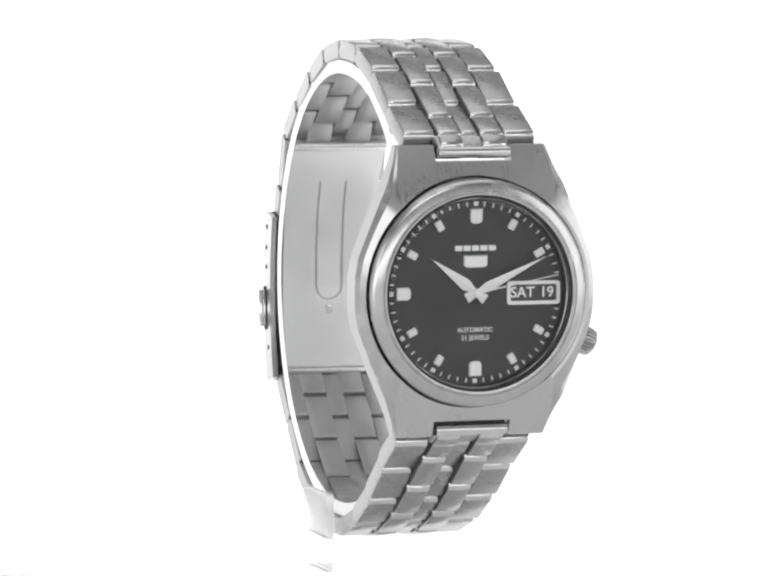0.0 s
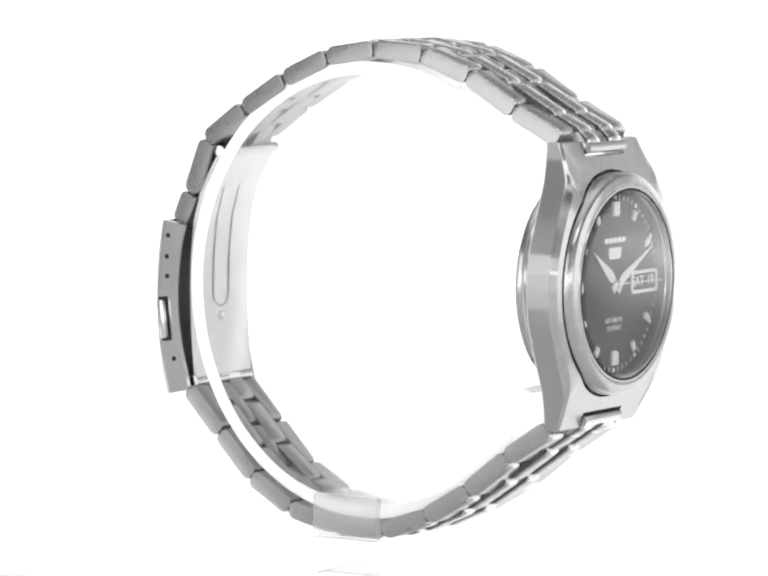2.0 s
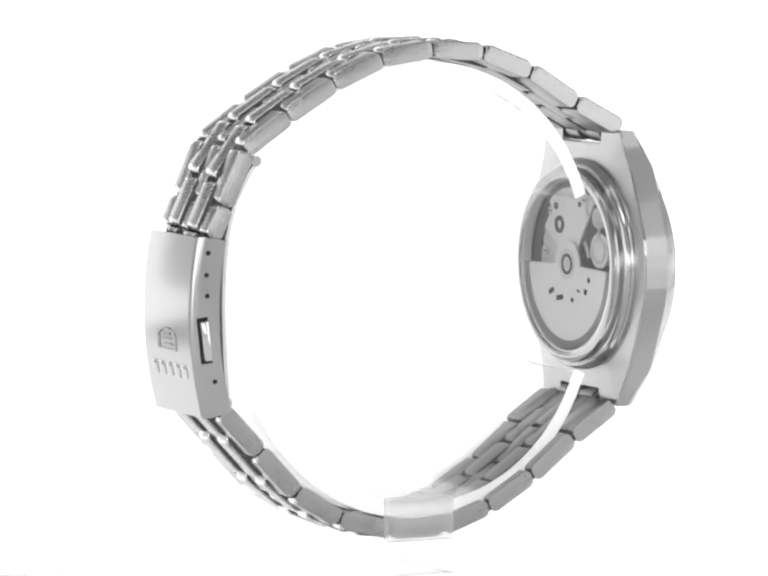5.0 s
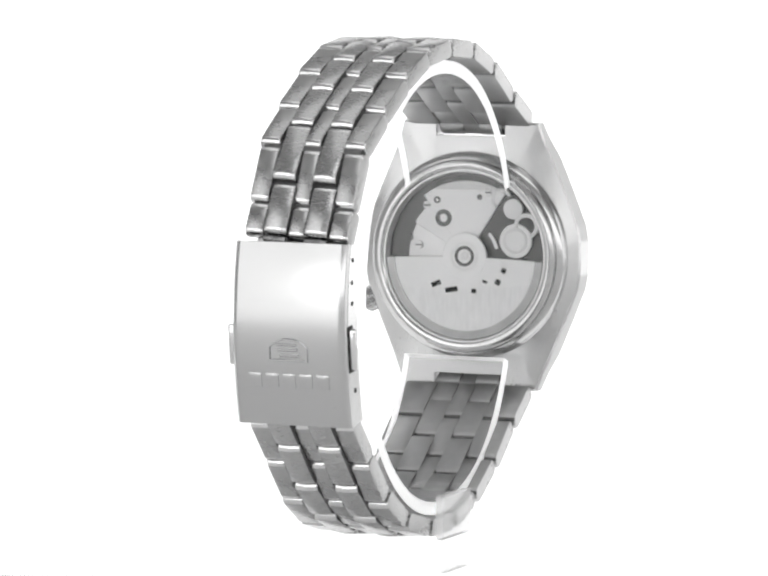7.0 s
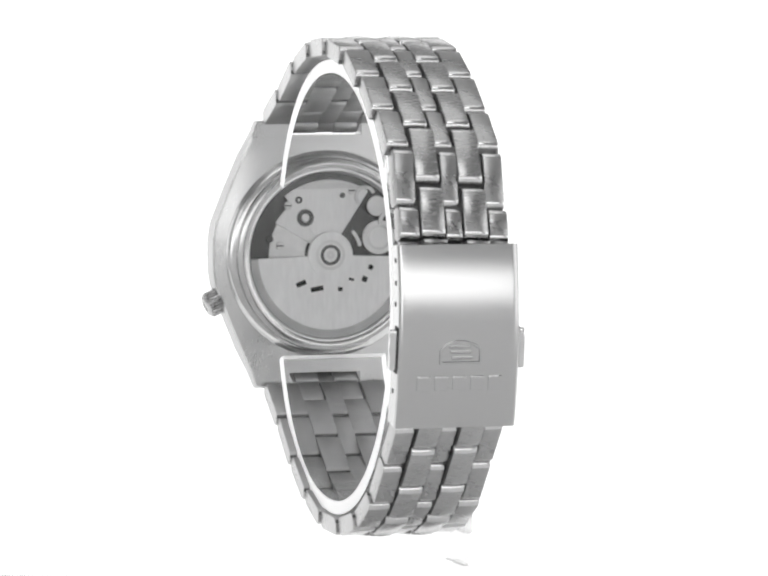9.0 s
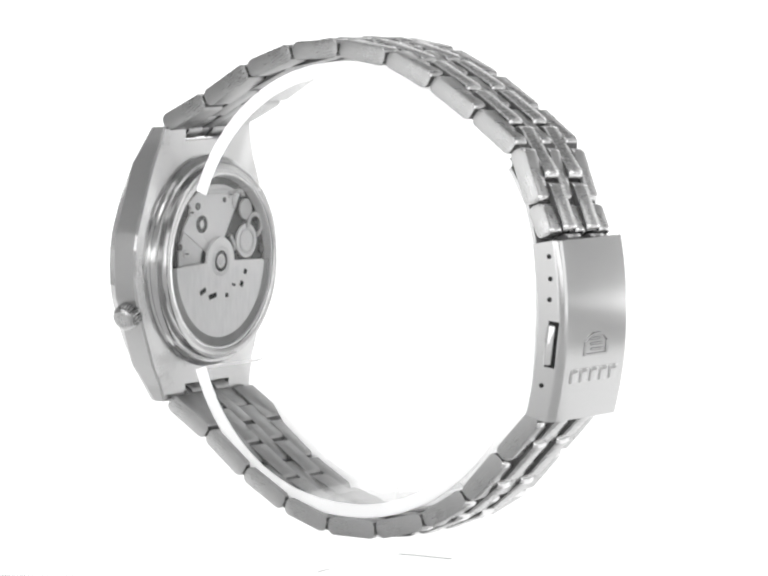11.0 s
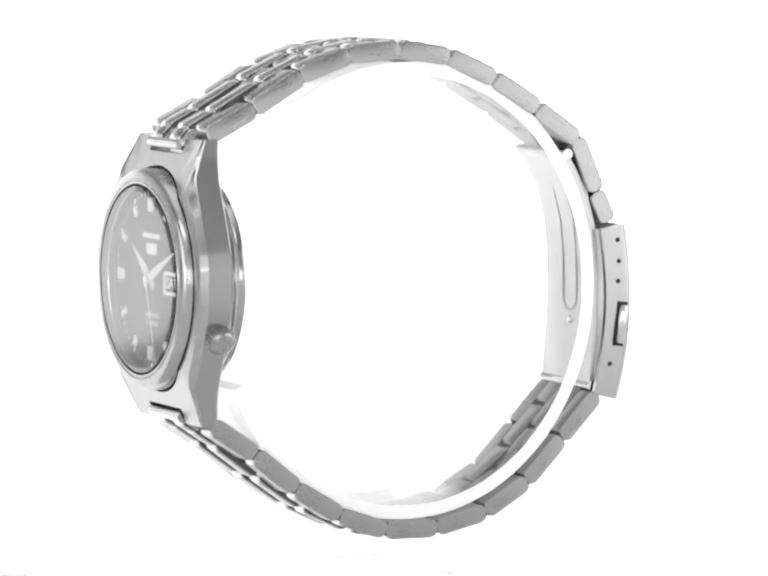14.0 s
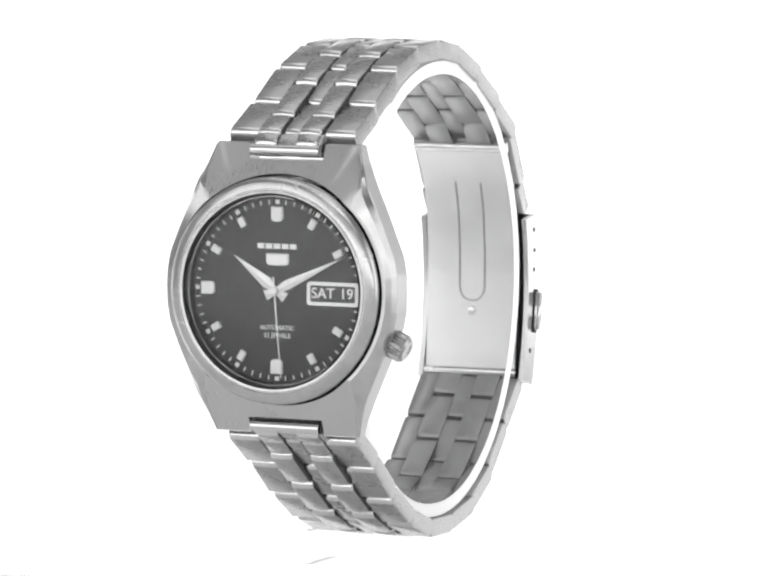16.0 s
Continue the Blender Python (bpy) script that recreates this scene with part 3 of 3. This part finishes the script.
POLISHED_LINK = material("satin_link_steel", (0.48, 0.48, 0.48), 0.27, 1.0, 0.07, 900, 0.15, (1, 6, 1), 0.06)
strand(TOP, TOP_SKEW, 19.5, 0.1, 0.0, 0.64)
strand(LOW, LOW_SKEW, 20.0, -0.25, 0.2)
for j0, j1, tip in ((TOP[0], TOP[1], (-35.1, 19.05)), (LOW[0], LOW[1], (-34.8, -19.0))):
    m0 = halfway(j0, j1)
    for sgn in (-1, 1):
        share("middle_link", link_mesh("middle_link", gap(m0, j0) + 0.8, 3.42, THICK + 0.1, 0.08, POLISHED_LINK), watch, seat(m0, j0, 0.05 + sgn * 3.12, 0.3))
    near = (j0[0] + 0.5, j0[1] + (0.4 if j0[1] > 0 else -0.4))
    share("end_link", link_mesh("end_link", gap(near, tip) + 0.2, 10.6, THICK - 0.3, 0.0, POLISHED_LINK), watch, seat(near, tip, 0.05))
    for sgn in (-1, 1):
        share("middle_link", link_mesh("middle_link", gap(near, tip) - 0.2, 3.42, THICK + 0.5, 0.1, POLISHED_LINK), watch, seat(near, tip, 0.05 + sgn * 3.12))
    bm = bmesh.new()
    bmesh.ops.create_cone(bm, segments=16, radius1=0.8, radius2=0.8, depth=10.5, cap_ends=True, matrix=Matrix.Rotation(radians(90), 4, "Y"))
    part("end_lip", bm, POLISHED, watch, m=mm(0.05, tip[0] - 0.55, tip[1] + (0.4 if tip[1] > 0 else -0.4)))

# ---- folding clasp ----
CX = 0.55


def strip(bm, path, thick, x0, x1, mat=0):
    """A bent plate along (y, z) points, thick millimetres towards the middle of the loop."""
    outer, inner = [], []
    for i, p in enumerate(path):
        a, b = path[max(0, i - 1)], path[min(len(path) - 1, i + 1)]
        dy, dz = b[0] - a[0], b[1] - a[1]
        L = math.hypot(dy, dz)
        outer.append(p)
        inner.append((p[0] + dz / L * thick, p[1] - dy / L * thick))
    sec = [[bm.verts.new((x, *p)) for x in (x0, x1)] + [bm.verts.new((x, *q)) for x in (x1, x0)] for p, q in zip(outer, inner)]
    for a, b in zip(sec, sec[1:]):
        for i in range(4):
            j = (i + 1) % 4
            bm.faces.new((a[i], a[j], b[j], b[i]))
    bm.faces.new(sec[0][::-1])
    bm.faces.new(sec[-1])


def bow(n=14):
    pts = []
    for i in range(n + 1):
        z = 6.5 - 25.8 * i / n
        pts.append((35.8 - 0.0092 * (z + 4.5) ** 2, z))
    return pts


bm = bmesh.new()
half = [(7.65, 0.0), (8.1, 0.06), (8.48, 0.26), (8.73, 0.62), (8.8, 1.1)]
sec = [(-x, d) for x, d in half[::-1]] + half + [(8.2, 1.1), (8.1, 0.8), (-8.1, 0.8), (-8.2, 1.1)]
rows = [[bm.verts.new((CX + x, y - d, z)) for x, d in sec] for y, z in bow(24)]
for a, b in zip(rows, rows[1:]):
    for i in range(len(sec)):
        bm.faces.new((a[i], a[(i + 1) % len(sec)], b[(i + 1) % len(sec)], b[i]))
bm.faces.new(rows[0][::-1])
bm.faces.new(rows[-1])
clasp = part("clasp_cover", bm, CLASP, watch, "brushed steel clasp cover with stamped emblem", 50)
for sgn in (-1, 1):
    bm = bmesh.new()
    x0 = CX + sgn * 8.8
    strip(bm, [(y - 1.08, z) for y, z in bow()], 3.3, min(x0, x0 - sgn * 0.8), max(x0, x0 - sgn * 0.8))
    part("clasp_flank", bm, CLASP, clasp)
    for y, z in ((33.5, 4.25), (33.75, 1.1), (33.65, -1.85), (32.4, -14.1)):
        bm = bmesh.new()
        bmesh.ops.create_cone(bm, segments=16, radius1=0.36, radius2=0.36, depth=0.1, cap_ends=True, matrix=Matrix.Rotation(radians(90), 4, "Y"))
        part("spring_bar_hole", bm, HOLE, clasp, m=mm(x0, y - 0.3, z))
    bm = bmesh.new()
    box(bm, -0.06, 0.06, -0.85, 0.85, -3.3, 3.3)
    part("button_slot", bm, HOLE, clasp, m=mm(x0, 33.75, -8.2, -7, 0, 0))
    bm = bmesh.new()
    box(bm, -0.75, 0.75, -0.55, 0.55, -2.9, 2.9, 0.3, 2)
    part("push_button", bm, POLISHED, clasp, "polished oval push button", m=mm(x0 + sgn * 0.35, 33.75, -8.2, -7, 0, 0))
# stamped emblem on the cover: a shield with two ribs, and five plain bars
bm = bmesh.new()
outer = [(-3.1, 0.35), (-2.1, 1.15), (-0.8, 1.6), (0.8, 1.6), (2.1, 1.15), (3.1, 0.35), (3.1, -1.75), (-3.1, -1.75)]
inner = [(x * 0.86, z * 0.78) for x, z in outer]
ring = [[bm.verts.new((x, y, z)) for x, z in pts] for pts, y in ((outer, 0.0), ([(x * 0.97, z * 0.95) for x, z in outer], 0.26), ([(x * 1.04, z * 1.06) for x, z in inner], 0.26), (inner, 0.0))]
for a, b in zip(ring, ring[1:]):
    for i in range(len(a)):
        bm.faces.new((a[i], a[(i + 1) % len(a)], b[(i + 1) % len(a)], b[i]))
for z, x in ((-0.85, -0.25), (-0.05, 0.0), (0.7, 0.25)):
    box(bm, x - 1.5, x + 1.5, -0.1, 0.24, z - 0.2, z + 0.2, 0.1, 1)
part("emblem_shield", bm, CLASP, clasp, m=mm(CX, 35.62, -8.45, -4.2, 0, 0))
for k in range(5):
    bm = bmesh.new()
    box(bm, -1.02, 1.02, -0.3, 0.16, -1.05, 1.05, 0.15, 2)
    part("emblem_bar", bm, CLASP, clasp, m=mm(CX - 5.2 + k * 2.6, 35.1, -12.9, -8.8, 0, 0))
clasp.matrix_basis = mm(CX, 33.5, 0, 0, 0, CLASP_TURN) @ mm(-CX, -33.5, 0)
# inner folding blades
bm = bmesh.new()
strip(bm, [(24.9, 17.6), (26.5, 15.2), (28.6, 11.4), (29.9, 6.5), (30.4, 1.0), (30.5, -4), (30.3, -10), (29.8, -16.8)], 0.6, CX - 7.3, CX + 7.3)
blade = part("folding_blade", bm, BLADE, watch, "polished inner folding blade", 60)
for x in (-2.05, 2.05):
    bm = bmesh.new()
    strip(bm, [(28.06, 11.3), (29.22, 6.9), (29.6, 3.5), (29.77, 1.0), (29.86, -4.6)], 0.1, CX + x - 0.15, CX + x + 0.15)
    part("blade_groove", bm, GROOVE, blade)
for y, z, tilt, a in ((29.86, -4.6, 0, 180), (28.02, 11.3, 15, 0)):
    bm = bmesh.new()
    prism(bm, arc(0, 0, 2.2, a, a + 180, 16) + arc(0, 0, 1.9, a + 180, a, 16), -0.08, 0.08)
    part("blade_groove", bm, GROOVE, blade, m=mm(CX, y, z, tilt, 0, 0))
bm = bmesh.new()
lathe(bm, [(0, -0.25), (0.6, -0.2), (0.75, 0.1), (0, 0.1)], 20)
part("blade_rivet", bm, POLISHED, blade, m=mm(CX, 29.75, -8.2))
for y, z in ((25.2, 17.0), (29.7, -17.4)):
    bm = bmesh.new()
    bmesh.ops.create_cone(bm, segments=16, radius1=0.8, radius2=0.8, depth=15.0, cap_ends=True, matrix=Matrix.Rotation(radians(90), 4, "Y"))
    part("blade_hinge", bm, POLISHED, watch, m=mm(CX, y, z))

# ---- clear stand ----
stand = tagged(new("watch_stand"), "clear acrylic C-ring watch stand with small foot", "stand")
stand.location = (AXIS, 0, TABLE)


def ring_path(n=96):
    """Inside of the bracelet from above the case back round to below it."""
    pts = []
    for i in range(n + 1):
        a = radians(158 - 316 * i / n)
        c, d = math.cos(a), math.sin(a)
        e = 1.0 if c > 0 else 0.93
        pts.append((-0.6 + 30.1 * math.copysign(abs(c) ** e, c), -2.3 + 33.2 * math.copysign(abs(d) ** e, d)))
    return pts


bm = bmesh.new()
strip(bm, ring_path(), 1.9, -7.8, 8.4)
for f in bm.faces:
    if abs(f.calc_center_median().x - 0.3) > 7.5:
        f.material_index = 1
bm.faces.ensure_lookup_table()
bm.faces[-1].material_index = 1
cuff = part("cuff", bm, [ACRYLIC, EDGE], stand, "clear C-shaped cuff, edges brightened as if by guided light", 40)
bm = bmesh.new()
box(bm, -11.2, -9.9, -5.0, 6.0, -38.4, -32.0, 0.2, 1)
part("front_plate", bm, THIN, stand, "milky clear clamp plate")
bm = bmesh.new()
box(bm, -11.1, -10.0, -5.0, 4.6, -43.4, -38.4, 0.15, 1)
part("post", bm, CLEARER, stand, "clear post of the stand")
bm = bmesh.new()
box(bm, -9.9, 8.6, -4.8, 5.8, -33.5, -32.6, 0.2, 1)
part("strap", bm, STRAP, stand, "milky clear strap across the cuff")
bm = bmesh.new()
box(bm, -11.6, 11.6, -5.0, 5.0, -45.0, -43.4, 0.2, 1)
part("foot", bm, CLEARER, stand)
for piece in stand.children:
    piece.visible_shadow = False


# ---- the turning of the table and of the second pointer ----
def motions():
    steps = [i * 0.5 for i in range(33)]
    for thing in (watch, stand):
        walk(thing, [(t, pose(AXIS, 0, TABLE, 0, 0, START + RATE * t)) for t in steps])
    walk(second, [(t, HEAD @ pose(0, 0, 0, 0, 79.0 + 6.0 * t, 0)) for t in steps])


motions()
